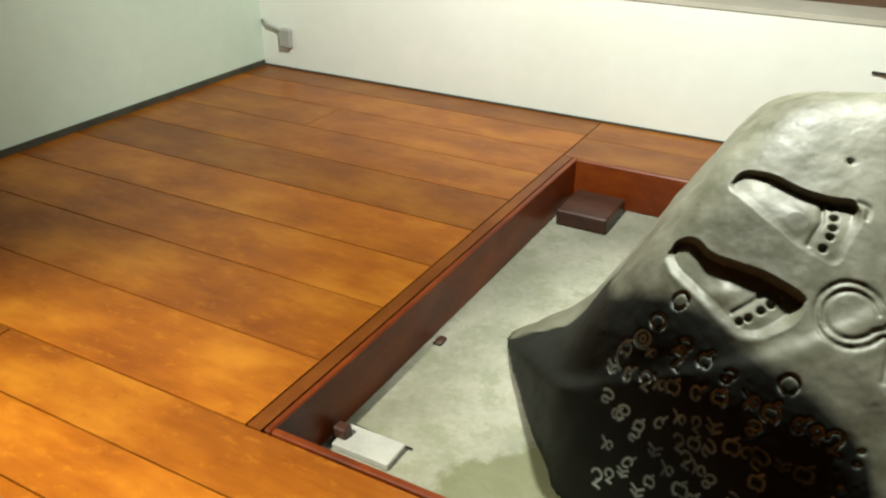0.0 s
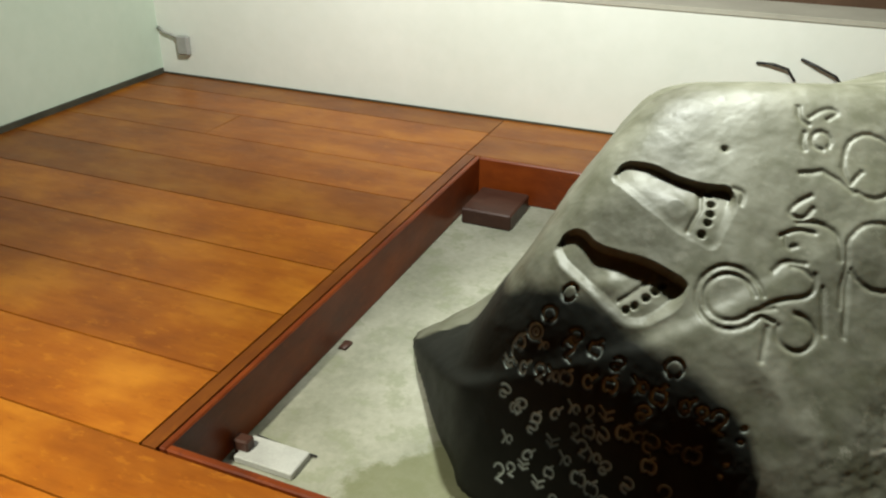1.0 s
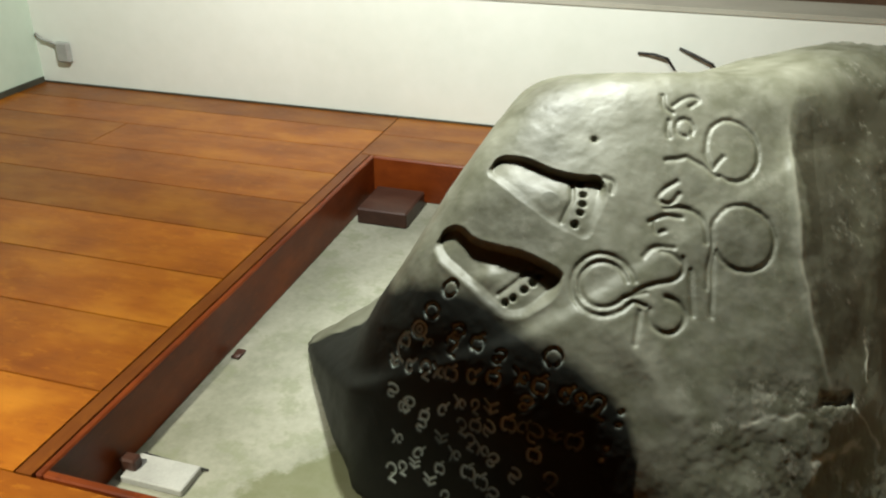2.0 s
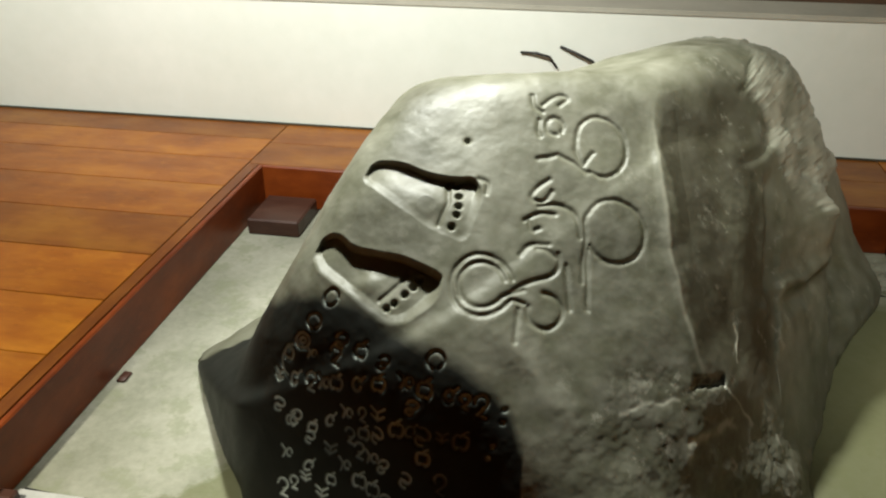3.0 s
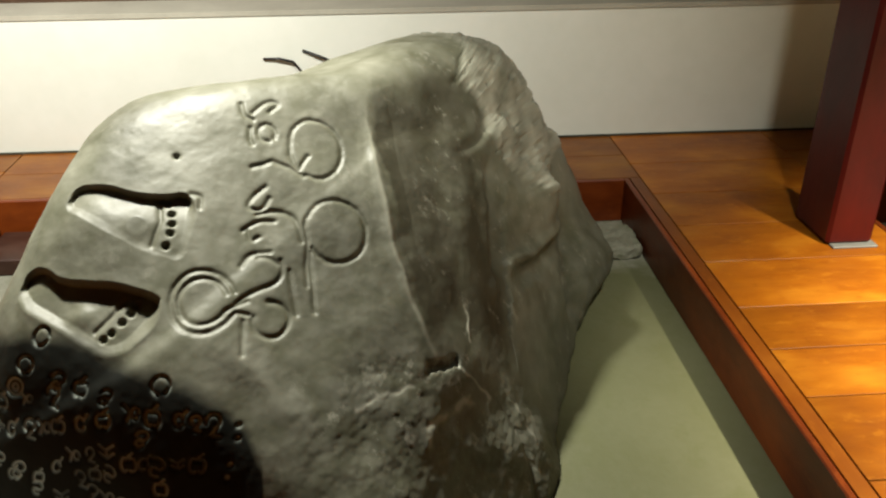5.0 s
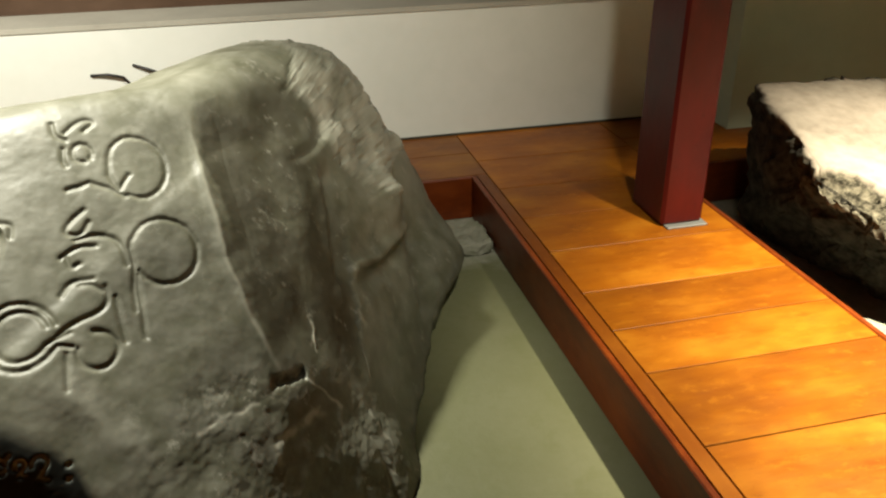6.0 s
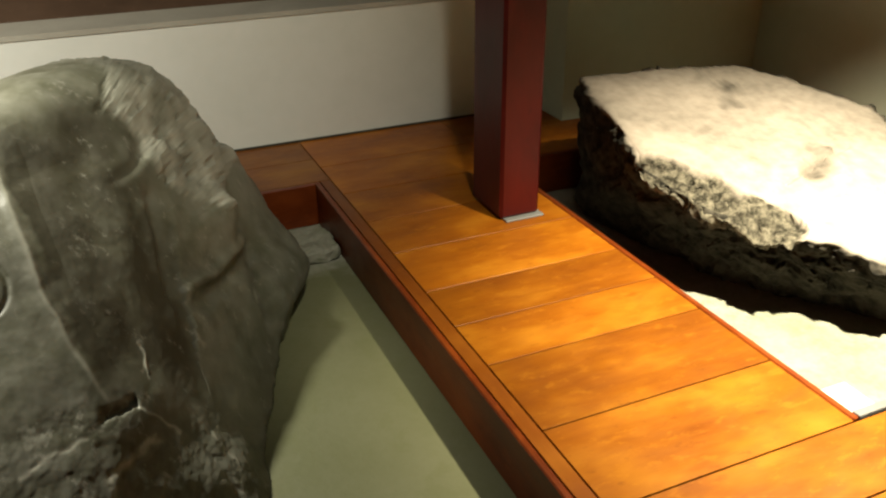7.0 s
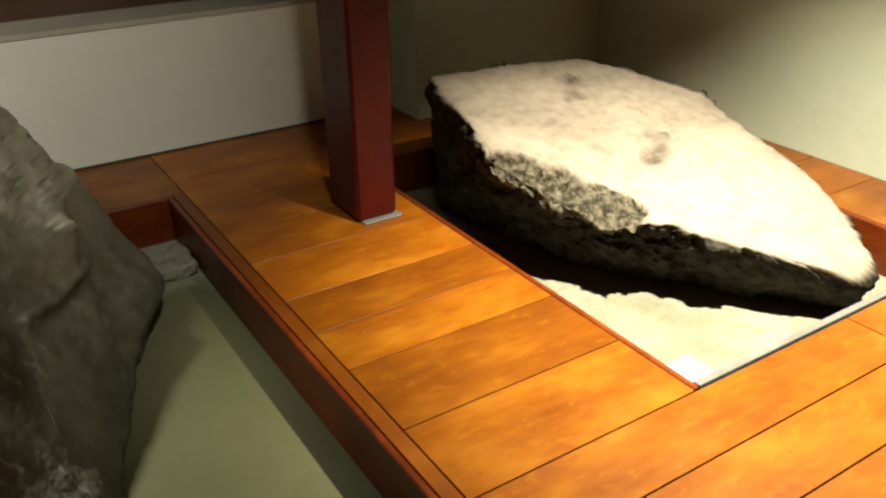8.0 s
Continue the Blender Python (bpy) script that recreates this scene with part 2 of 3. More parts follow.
STONE_C = np.array((1.35, 1.05, 0.1))
FACE_LEFT = ((-0.05, -0.66, 0.75), (1.0, 0.603, 0.535))
FACE_RIGHT = ((0.28, -0.64, 0.71), (1.45, 0.78, 0.58))
FACE_INK = ((-0.22, -0.93, 0.28), (1.02, 0.365, 0.3))
FACE_LOW = ((0.66, -0.61, 0.43), (1.79, 0.5, 0.07))
HOLLOW = ((0.578, -0.49, 0.65), (1.625, 0.67, 0.43))
FLANK = ((0.84, -0.37, 0.40), (1.94, 1.03, 0.27))
SIDE = ((0.96, -0.27, 0.10), (2.12, 0.9, -0.19))
BASE = ((0, 0, -1), (1.3, 1, -0.2))
TIP = ((-0.80, -0.60, 0.05), (0.41, 0.615, -0.19))
CORNER = ((0.745, -0.30, 0.597), (2.015, 1.3, 0.61))
BACK_EAST = ((0.75, 0.6, 0.25), (2.19, 1.70, 0.42))
STONE_MAIN = [CORNER, BACK_EAST, TIP, FACE_LEFT, FACE_RIGHT, FACE_INK, FACE_LOW, HOLLOW, FLANK, BASE,
              SIDE,
              ((-0.86, 0, 0.5), (0.73, 0.58, 0.45)), ((-0.1, 0.3, 0.95), (1.2, 1.0, 0.765)),
              ((0, 0.97, 0.2), (1.3, 1.75, 0.2)), ((-0.7, 0.7, 0.2), (0.8, 1.5, 0.1))]
STONE_HUMP = [BACK_EAST, SIDE, FACE_LEFT, FACE_RIGHT, FACE_INK, FACE_LOW, HOLLOW, FLANK, BASE, ((0.745, -0.30, 0.597), (1.95, 1.3, 0.58)), ((0.33, 0.1, 0.94), (1.85, 1.45, 0.768)),
              ((0.05, 0.16, 0.98), (1.73, 1.4, 0.802)), ((-0.30, 0.0, 0.95), (1.62, 1.4, 0.792)), ((-0.45, 0.45, 0.77), (1.50, 1.46, 0.748)),
              ((0.97, -0.1, 0.05), (2.2, 1.3, 0)),
              ((0.2, 0.95, 0.3), (1.7, 1.85, 0.4)), ((-0.9, 0.2, 0.2), (0.9, 1.3, 0.2)),
              ((0.7, 0.6, 0.35), (2.17, 1.70, 0.46))]
STONE_FOOT = [CORNER, BACK_EAST, SIDE, FACE_LEFT, FACE_RIGHT, FACE_INK, FACE_LOW, HOLLOW, FLANK, BASE,
              ((-0.50, 0.05, 0.86), (0.40, 0.8, -0.06)), TIP,
              ((-0.3, -0.93, 0.1), (0.64, 0.33, -0.15)), ((-0.55, 0.83, 0.1), (0.38, 1.05, -0.1)),
              ((0, 0.3, 0.9), (1.2, 1.0, 0.6))]


FLANK_N = unit((0.85, -0.45, 0.28))
FLANK_U = unit(np.cross((0, 0, 1), FLANK_N))
FLANK_V = np.cross(FLANK_N, FLANK_U)
FLANK_O = np.array((2.05, 0.95, 0.15))
CHIP_N = unit((0.6, -0.65, 0.45))
CHIP_U = unit(np.cross((0, 0, 1), CHIP_N))
CHIP_V = np.cross(CHIP_N, CHIP_U)
CHIP_O = np.array((1.939, 1.213, 0.483))


def chip_mask(p):
    """1 on the broken corner: right of a ragged line that falls from the top, and above one that runs to its lower tip."""
    rel = p - CHIP_O
    a, b = rel @ CHIP_U + 0.018 * fractal(p, 0.08, 3), rel @ CHIP_V + 0.018 * fractal(p + 7, 0.08, 3)
    left = np.interp(b, (-0.21, -0.14, -0.068, 0.013, 0.091, 0.17, 0.227, 0.33), (0.111, 0.034, -0.029, -0.066, -0.043, -0.063, -0.072, 0.056))
    low = np.interp(a, (0.0, 0.11, 0.19, 0.24, 0.4), (-0.4, -0.21, -0.19, -0.15, -0.10))
    return np.clip((a - left) / 0.016, 0, 1) * np.clip((b - low) / 0.016, 0, 1)


EAST_SWELLS = (((2.24, 1.46, -0.04), (0.3, 0.22, 0.10), 0.15), ((2.16, 1.05, -0.10), (0.2, 0.17, 0.13), -0.022), ((1.97, 0.52, -0.17), (0.2, 0.16, 0.16), 0.07))


def stone_reach(d):
    """The boulder's reach along d, and how much of it is the broken corner."""
    main, hump, foot = 1.012 * hull(d, STONE_C, STONE_MAIN, 15), hull(d, STONE_C, STONE_HUMP, 22), hull(d, STONE_C, STONE_FOOT, 50)
    whole = (main ** 40 + hump ** 40 + foot ** 40) ** (1 / 40)
    q = STONE_C + d * whole[:, None]
    chip = chip_mask(q)
    tip = np.exp(-(np.linalg.norm(q - (2.06, 1.23, 0.30), axis=1) / 0.095) ** 2)
    # a shoulder bulging low on the east side, the waist before it and the spreading foot
    for at, size, by in EAST_SWELLS:
        whole = whole + by * np.exp(-(((q - at) / size) ** 2).sum(axis=1))
    return whole + 0.012 * chip + 0.075 * tip, chip


# ---- mesh of a boulder -----------------------------------------------------
def boulder_directions(axis, n, rings, spread):
    """Directions over the whole sphere: an even square grid round the axis, then square rings to the far pole. With their quads."""
    axis = unit(axis)
    u = unit(np.cross((0, 0, 1), axis))
    v = np.cross(axis, u)
    g = np.linspace(-spread, spread, n)
    aa, bb = np.meshgrid(g, g)
    front = axis + aa.reshape(-1, 1) * u + bb.reshape(-1, 1) * v
    front /= np.linalg.norm(front, axis=1)[:, None]
    index = np.arange(n * n).reshape(n, n)
    quads = [np.stack([index[:-1, :-1], index[:-1, 1:], index[1:, 1:], index[1:, :-1]], -1).reshape(-1, 4)]
    rim = np.concatenate([index[0, :-1], index[:-1, -1], index[-1, :0:-1], index[:0:-1, 0]])
    edge = front[rim]
    angle = np.arccos(np.clip(edge @ axis, -1, 1))
    side = edge - (edge @ axis)[:, None] * axis
    side /= np.linalg.norm(side, axis=1)[:, None]
    all_dirs, last, m = [front], rim, len(rim)
    for k in range(1, rings + 1):
        a = angle + (math.pi * 0.995 - angle) * (k / rings) ** 1.3
        all_dirs.append(np.cos(a)[:, None] * axis + np.sin(a)[:, None] * side)
        here = n * n + (k - 1) * m + np.arange(m)
        quads.append(np.stack([last, here, np.roll(here, -1), np.roll(last, -1)], -1)[:, ::1])
        last = here
    return np.concatenate(all_dirs), np.concatenate(quads), last


def boulder_object(name, points, quads, cap, mat, masks):
    me = bpy.data.meshes.new(name)
    faces = [tuple(q) for q in quads.tolist()] + [tuple(cap.tolist())]
    me.from_pydata(points.tolist(), [], faces)
    me.update()
    bm = bmesh.new()
    bm.from_mesh(me)
    bmesh.ops.recalc_face_normals(bm, faces=bm.faces[:])
    bm.to_mesh(me)
    bm.free()
    me.polygons.foreach_set("use_smooth", [True] * len(me.polygons))
    me.materials.append(mat)
    for key, values in masks.items():
        me.attributes.new(key, "FLOAT", "POINT").data.foreach_set("value", np.asarray(values, np.float32))
    return new(name, me)


def attribute(nt, key):
    a = nt.nodes.new("ShaderNodeAttribute")
    a.attribute_name = key
    return a.outputs["Fac"]


def stone_material():
    m, nt, sh = material("dark_green_grey_stone")
    big, mid, fine = noise_of(nt, 0.35, 4), noise_of(nt, 0.06, 5), noise_of(nt, 0.008, 4)
    colour = ramp(nt, big, ((0.34, (0.066, 0.062, 0.034)), (0.5, (0.145, 0.143, 0.092)), (0.66, (0.225, 0.220, 0.160))))
    colour = mix(nt, colour, ramp(nt, mid, ((0.35, (0.055, 0.058, 0.040)), (0.7, (0.18, 0.18, 0.150)))), 0.45)
    # browner stone of the hollow, with the ridge's shade painted in
    colour = mix(nt, colour, (0.033, 0.029, 0.016), attribute(nt, "stain_shade"))
    colour = mix(nt, colour, (0.33, 0.325, 0.26), attribute(nt, "chip"))
    scratches = ramp(nt, noise_of(nt, 0.045, 6, (1, 1, 0.5), rough=0.75), ((0.58, (0, 0, 0)), (0.68, (0.75, 0.75, 0.75))))
    pale = mix(nt, (0.0, 0.0, 0.0), scratches, attribute(nt, "worn"))
    colour = mix(nt, colour, (0.34, 0.33, 0.27), pale)
    colour = mix(nt, colour, (0.008, 0.009, 0.008), attribute(nt, "inked"))
    # pale strokes: the glint on the carved edges is put into the colour
    colour = mix(nt, colour, (0.40, 0.46, 0.42), attribute(nt, "line"))
    nt.links.new(colour, sh.inputs["Base Color"])
    rough = nt.nodes.new("ShaderNodeMapRange")
    rough.inputs["To Min"].default_value, rough.inputs["To Max"].default_value = 0.40, 0.64
    nt.links.new(mid, rough.inputs["Value"])
    nt.links.new(rough.outputs[0], sh.inputs["Roughness"])
    gloss = nt.nodes.new("ShaderNodeMapRange")
    gloss.inputs["To Min"].default_value, gloss.inputs["To Max"].default_value = 0.38, 0.10
    nt.links.new(attribute(nt, "inked"), gloss.inputs["Value"])
    nt.links.new(gloss.outputs[0], sh.inputs["Specular IOR Level"])
    bump(nt, sh, mix(nt, mid, fine, 0.4), 0.12, 0.005)
    return m


def frame_of(normal):
    n = unit(normal)
    u = unit(np.cross((0, 0, 1), n))
    return n, u, np.cross(n, u)


def segment_distance(p, a, b):
    a, b = np.asarray(a, float), np.asarray(b, float)
    ab = b - a
    t = np.clip(((p - a) @ ab) / max(ab @ ab, 1e-9), 0, 1)
    return np.linalg.norm(p - a - t[:, None] * ab, axis=1)


def stroke(p, points, width):
    """1 on a carved line through the points, falling to 0 at its edges."""
    at = np.asarray(points, float)
    out = np.zeros(len(p))
    here = np.where(np.all((p > at.min(axis=0) - 3 * width) & (p < at.max(axis=0) + 3 * width), axis=1))[0]
    near = np.full(len(here), 9.0)
    for a, b in zip(points, points[1:]):
        near = np.minimum(near, segment_distance(p[here], a, b))
    out[here] = np.exp(-(near / width) ** 2)
    return out


def rounded(points, closed=False, times=2):
    """The line with its corners cut, twice by default."""
    for _ in range(times):
        pairs = list(zip(points, points[1:] + points[:1])) if closed else list(zip(points, points[1:]))
        cut = [q for (ax, ay), (bx, by) in pairs for q in ((0.75 * ax + 0.25 * bx, 0.75 * ay + 0.25 * by), (0.25 * ax + 0.75 * bx, 0.25 * ay + 0.75 * by))]
        points = cut if closed else [points[0]] + cut + [points[-1]]
    return points


def distance_to(p, points):
    near = np.full(len(p), 9.0)
    for a, b in zip(points, points[1:]):
        near = np.minimum(near, segment_distance(p, a, b))
    return near


def inset(p, outline):
    """Distance to a closed outline, positive inside."""
    near = distance_to(p, outline + outline[:1])
    odd = np.zeros(len(p), bool)
    for (ax, ay), (bx, by) in zip(outline, outline[1:] + outline[:1]):
        odd ^= ((ay > p[:, 1]) != (by > p[:, 1])) & (p[:, 0] < (bx - ax) * (p[:, 1] - ay) / (by - ay + 1e-12) + ax)
    return np.where(odd, near, -near)


def arc(x, y, rx, ry, start, end, steps=20, turn=0.0):
    out = []
    for k in range(steps + 1):
        a = radians(start + (end - start) * k / steps)
        px, py = rx * math.cos(a), ry * math.sin(a)
        c, s = math.cos(radians(turn)), math.sin(radians(turn))
        out.append((x + c * px - s * py, y + s * px + c * py))
    return out


FACE_N, FACE_U, FACE_V = frame_of((0.1, -0.66, 0.74))
FACE_O = np.array((1.2, 0.68, 0.55))
INK_N, INK_U, INK_V = frame_of((-0.22, -0.93, 0.28))
INK_O = np.array((1.0, 0.36, 0.25))
# ornaments on the bright face, in metres along the face
SPIRAL = [(0.079, 0.101), (0.128, 0.113), (0.167, 0.095), (0.197, 0.07)] + arc(0.233, 0.147, 0.062, 0.083, -115, 225) + [(0.213, 0.125)]
LOOP = [(0.174, -0.205), (0.184, -0.098)] + arc(0.255, -0.075, 0.072, 0.08, 170, -150)
ORNAMENTS = [SPIRAL, LOOP,
             [(0.105, 0.049), (0.073, 0.026), (0.056, -0.004), (0.091, -0.012), (0.111, 0.019)],
             [(0.079, -0.021), (0.122, -0.011), (0.16, -0.029), (0.17, -0.058), (0.172, -0.098)],
             [(0.043, -0.059), (0.082, -0.037), (0.117, -0.04)], [(0.054, -0.055), (0.058, -0.088), (0.08, -0.079)],
             [(0.032, -0.145), (0.056, -0.116), (0.098, -0.118)], [(0.071, -0.127), (0.093, -0.13), (0.116, -0.149)],
             [(0.084, 0.21), (0.079, 0.182), (0.086, 0.164)], arc(0.122, 0.194, 0.02, 0.024, -40, 280, 10),
             [(0.066, 0.279), (0.069, 0.246), (0.093, 0.233)], [(0.094, 0.252), (0.136, 0.288), (0.159, 0.276), (0.135, 0.252)],
             [(-0.062, 0.037), (-0.039, 0.032), (-0.047, 0.002)],
             arc(-0.055, -0.223, 0.069, 0.074, 10, 310) + [(0.01, -0.256), (0.039, -0.263)],
             arc(-0.055, -0.223, 0.051, 0.055, 10, 330) + [(0.04, -0.23)],
             arc(0.084, -0.279, 0.039, 0.042, 165, 450),
             [(0.014, -0.238), (0.04, -0.217), (0.105, -0.195), (0.123, -0.174), (0.121, -0.14)], [(0.026, -0.276), (0.017, -0.353)],
             [(0.139, -0.167), (0.141, -0.273)], [(0.188, -0.123), (0.183, -0.27)]]
# footprints on the same face: outline, steep upper edge, depths along that edge, toes, ball of the foot
FOOTPRINTS = [
    ([(-0.331, 0.046), (-0.326, 0.076), (-0.307, 0.093), (-0.26, 0.088), (-0.21, 0.065), (-0.172, 0.049), (-0.119, 0.04), (-0.07, 0.043), (-0.062, 0.002),
      (-0.073, -0.063), (-0.091, -0.124), (-0.136, -0.104), (-0.179, -0.081), (-0.239, -0.038), (-0.292, 0.008)],
     [(-0.322, 0.085), (-0.26, 0.088), (-0.21, 0.065), (-0.164, 0.048), (-0.07, 0.042)], (0.011, 0.019),
     [(-0.116, 0.026), (-0.11, -0.004), (-0.111, -0.031), (-0.114, -0.056), (-0.125, -0.086)], (-0.182, -0.018), [(-0.135, 0.035), (-0.135, -0.02), (-0.156, -0.079)]),
    ([(-0.442, -0.143), (-0.433, -0.095), (-0.404, -0.085), (-0.376, -0.099), (-0.354, -0.129), (-0.289, -0.144), (-0.231, -0.157), (-0.145, -0.199),
      (-0.151, -0.228), (-0.195, -0.28), (-0.249, -0.31), (-0.296, -0.281), (-0.354, -0.225), (-0.411, -0.185)],
     [(-0.433, -0.097), (-0.38, -0.099), (-0.354, -0.129), (-0.289, -0.144), (-0.231, -0.157), (-0.145, -0.199)], (0.018, 0.026),
     [(-0.196, -0.203), (-0.209, -0.222), (-0.227, -0.241), (-0.249, -0.261), (-0.267, -0.273)], (-0.31, -0.215), [(-0.22, -0.19), (-0.245, -0.22), (-0.285, -0.255)])]
MARK_ROWS = [[(-0.272, -0.016), (-0.137, 0.05), (-0.147, 0.013), (-0.085, 0.033)],
             [(-0.197, -0.062), (-0.293, -0.073), (-0.132, -0.051), (-0.027, -0.027), (0.036, -0.006), (0.081, -0.014), (-0.022, 0.028)],
             [(-0.278, -0.132), (-0.182, -0.171), (-0.096, -0.111), (-0.018, -0.092), (0.139, -0.013), (0.209, -0.018)],
             [(-0.242, -0.17), (-0.084, -0.161), (-0.014, -0.136), (0.031, -0.117), (0.095, -0.109), (0.181, -0.11), (-0.13, -0.21)],
             [(-0.058, -0.19), (0.1, -0.168), (-0.247, -0.251), (-0.122, -0.286), (0.063, -0.223), (0.146, -0.212), (0.007, -0.208)],
             [(-0.19, -0.30), (-0.05, -0.27), (0.02, -0.29), (0.10, -0.28), (0.18, -0.27), (-0.25, -0.34), (-0.10, -0.35), (0.06, -0.35)]]
INK_DOTS = [(0.259, -0.021), (0.26, -0.048), (0.249, -0.102), (0.245, -0.129)]


def marks():
    """Weathered carved curls in rows, as short strokes."""
    r = random.Random(11)
    out = [arc(-0.186, 0.132, 0.017, 0.019, 0, 340, 12), arc(-0.214, 0.074, 0.017, 0.018, -60, 250, 12), arc(-0.238, 0.023, 0.018, 0.018, 0, 360, 12),
           arc(-0.238, 0.023, 0.007, 0.007, 0, 360, 8), arc(0.095, 0.053, 0.019, 0.020, -50, 260, 12), arc(-0.262, -0.03, 0.03, 0.035, 110, 260, 10)]
    for row in MARK_ROWS:
        row = sorted(row)
        between = [((a + c) / 2, (b + e) / 2) for (a, b), (c, e) in zip(row, row[1:]) if c - a > 0.058]
        for x, y in row + between:
            s = r.uniform(0.012, 0.0175)
            kind = r.randrange(6)
            turn = r.uniform(-40, 40)
            if kind == 0:
                out += [arc(x, y, s * 0.7, s, 20, 330, 10, turn), [(x + s * 0.4, y + s * 0.6), (x + s * 1.2, y + s * 1.5)]]
            elif kind == 1:
                out += [arc(x, y, s, s * 0.8, -120, 150, 10, turn), arc(x - s * 0.3, y - s * 1.1, s * 0.7, s * 0.6, 60, 320, 8, turn)]
            elif kind == 2:
                out += [[(x - s, y + s), (x - s * 0.2, y + s * 0.2), (x - s * 0.5, y - s)], arc(x + s * 0.5, y, s * 0.5, s * 0.7, 0, 300, 8)]
            elif kind == 3:
                out += [arc(x, y + s * 0.3, s * 0.8, s * 0.8, 200, -60, 10, turn), [(x + s * 0.4, y - s * 0.5), (x - s * 0.2, y - s * 1.3), (x + s * 0.8, y - s * 1.5)]]
            elif kind == 4:
                out += [arc(x - s * 0.5, y, s * 0.5, s * 0.9, 60, 300, 8), arc(x + s * 0.5, y, s * 0.5, s * 0.9, 120, -120, 8), [(x, y + s), (x + s * 0.6, y + s * 1.6)]]
            else:
                out += [[(x - s, y + s * 0.8), (x, y + s * 0.2), (x + s, y + s * 0.9)], [(x - s * 0.8, y - s * 0.2), (x + s * 0.1, y - s * 0.8), (x + s, y - s * 0.1)], [(x, y + s * 0.2), (x + s * 0.1, y - s * 0.8)]]
    return out


def k_left(rel):
    return rel @ INK_U < -0.22


def carve(p, d, chip):
    """Cut footprints, ornaments, marks, flutes and breaks into the boulder's surface p."""
    rel = p - FACE_O
    q = np.stack([rel @ FACE_U, rel @ FACE_V], 1)
    above = rel @ FACE_N > -0.30
    rel = p - INK_O
    k = np.stack([rel @ INK_U, rel @ INK_V], 1)
    infront = (rel @ INK_N > -0.14) | ((k_left(rel)) & (rel @ INK_N > -0.42))
    facing = np.clip((k[:, 0] + 0.34) / 0.04, 0, 1)
    cut, ink_cut = np.zeros(len(p)), np.zeros(len(p))
    wobble = np.stack([fractal(p, 0.05, 2), fractal(p + 5, 0.05, 2)], 1) * 0.0025
    face = np.where(above)[0]
    qf = q[face] + wobble[face]
    lines = np.zeros(len(face))
    for points in ORNAMENTS:
        lines = np.maximum(lines, stroke(qf, rounded(points) if len(points) < 10 else points, 0.0064))
    deep = 0.0048 * lines
    for outline, upper, (at_heel, at_toe), toes, ball, arch in FOOTPRINTS:
        bowl = 0.055 if at_heel < 0.015 else 0.12
        outline, upper = rounded(outline, True), rounded(upper)
        from_edge = distance_to(qf, upper)
        inside = np.clip(inset(qf, outline) / (0.006 + 0.022 * np.clip((from_edge - 0.02) / 0.03, 0, 1)) + 0.5, 0, 1)
        along = np.clip((qf[:, 0] - upper[0][0]) / (upper[-1][0] - upper[0][0]), 0, 1)
        floor_depth = 0.0035 + (at_heel + (at_toe - at_heel) * along) * np.exp(-(from_edge / bowl) ** 2)
        floor_depth -= 0.010 * np.exp(-(np.linalg.norm(qf - ball, axis=1) / 0.032) ** 2)
        floor_depth += 0.005 * stroke(qf, arch, 0.006) - 0.002 * stroke(qf, toes, 0.02)
        for at in toes:
            floor_depth += 0.012 * np.exp(-(np.linalg.norm(qf - at, axis=1) / 0.0085) ** 4)
        lip = np.exp(-((inset(qf, outline) + 0.008) / 0.008) ** 2) * np.clip((from_edge - 0.03) / 0.03, 0, 1)
        deep = np.maximum(deep * (1 - inside), inside * floor_depth) - 0.0015 * lip
    deep += 0.012 * np.exp(-(np.linalg.norm(qf - (-0.09, 0.145), axis=1) / 0.007) ** 2)
    jagged = qf + np.stack([fractal(p[face] + 9, 0.09, 4, 0.6), fractal(p[face] + 14, 0.09, 4, 0.6)], 1) * 0.014
    # a straight ridge with a step down to broad hollows, and the notch at its foot
    ridge_at = np.interp(qf[:, 1], (-0.39, -0.32, -0.23, -0.12, 0.0, 0.11, 0.31), (0.456, 0.437, 0.415, 0.393, 0.386, 0.380, 0.382)) + 0.003 * fractal(p[face], 0.06, 3)
    beside = qf[:, 0] - ridge_at
    span = np.clip((qf[:, 1] + 0.44) / 0.14, 0, 1) * np.clip((0.31 + 0.53 * (qf[:, 0] - 0.382) - qf[:, 1]) / 0.14, 0, 1)
    deep += span * np.clip(beside / 0.06, 0, 1) * (0.020 * np.exp(-(np.clip(beside, 0, 9) / 0.15) ** 2) + 0.004 * fractal(p[face], 0.16, 2))
    deep -= span * 0.005 * np.exp(-((beside + 0.006) / 0.014) ** 2)
    deep += 0.010 * stroke(qf, [(0.58, 0.33), (0.557, 0.193), (0.548, -0.10), (0.559, -0.318)], 0.045)
    deep += 0.012 * stroke(qf, [(0.68, 0.15), (0.69, 0.014), (0.70, -0.22)], 0.07)
    deep += 0.022 * stroke(jagged, [(0.435, -0.409), (0.474, -0.404), (0.511, -0.394)], 0.010)
    pieces = [([(0.514, -0.406), (0.559, -0.446), (0.591, -0.487)], 0.0035), ([(0.627, -0.43), (0.675, -0.517), (0.715, -0.591), (0.778, -0.657)], 0.006),
              ([(0.649, -0.565), (0.664, -0.625), (0.702, -0.67)], 0.0045), ([(0.396, -0.596), (0.404, -0.548), (0.466, -0.525), (0.543, -0.499)], 0.009),
              ([(0.243, -0.498), (0.303, -0.478), (0.382, -0.449)], 0.005), ([(0.56, -0.25), (0.567, -0.34)], 0.003)]
    seam = np.zeros(len(face))
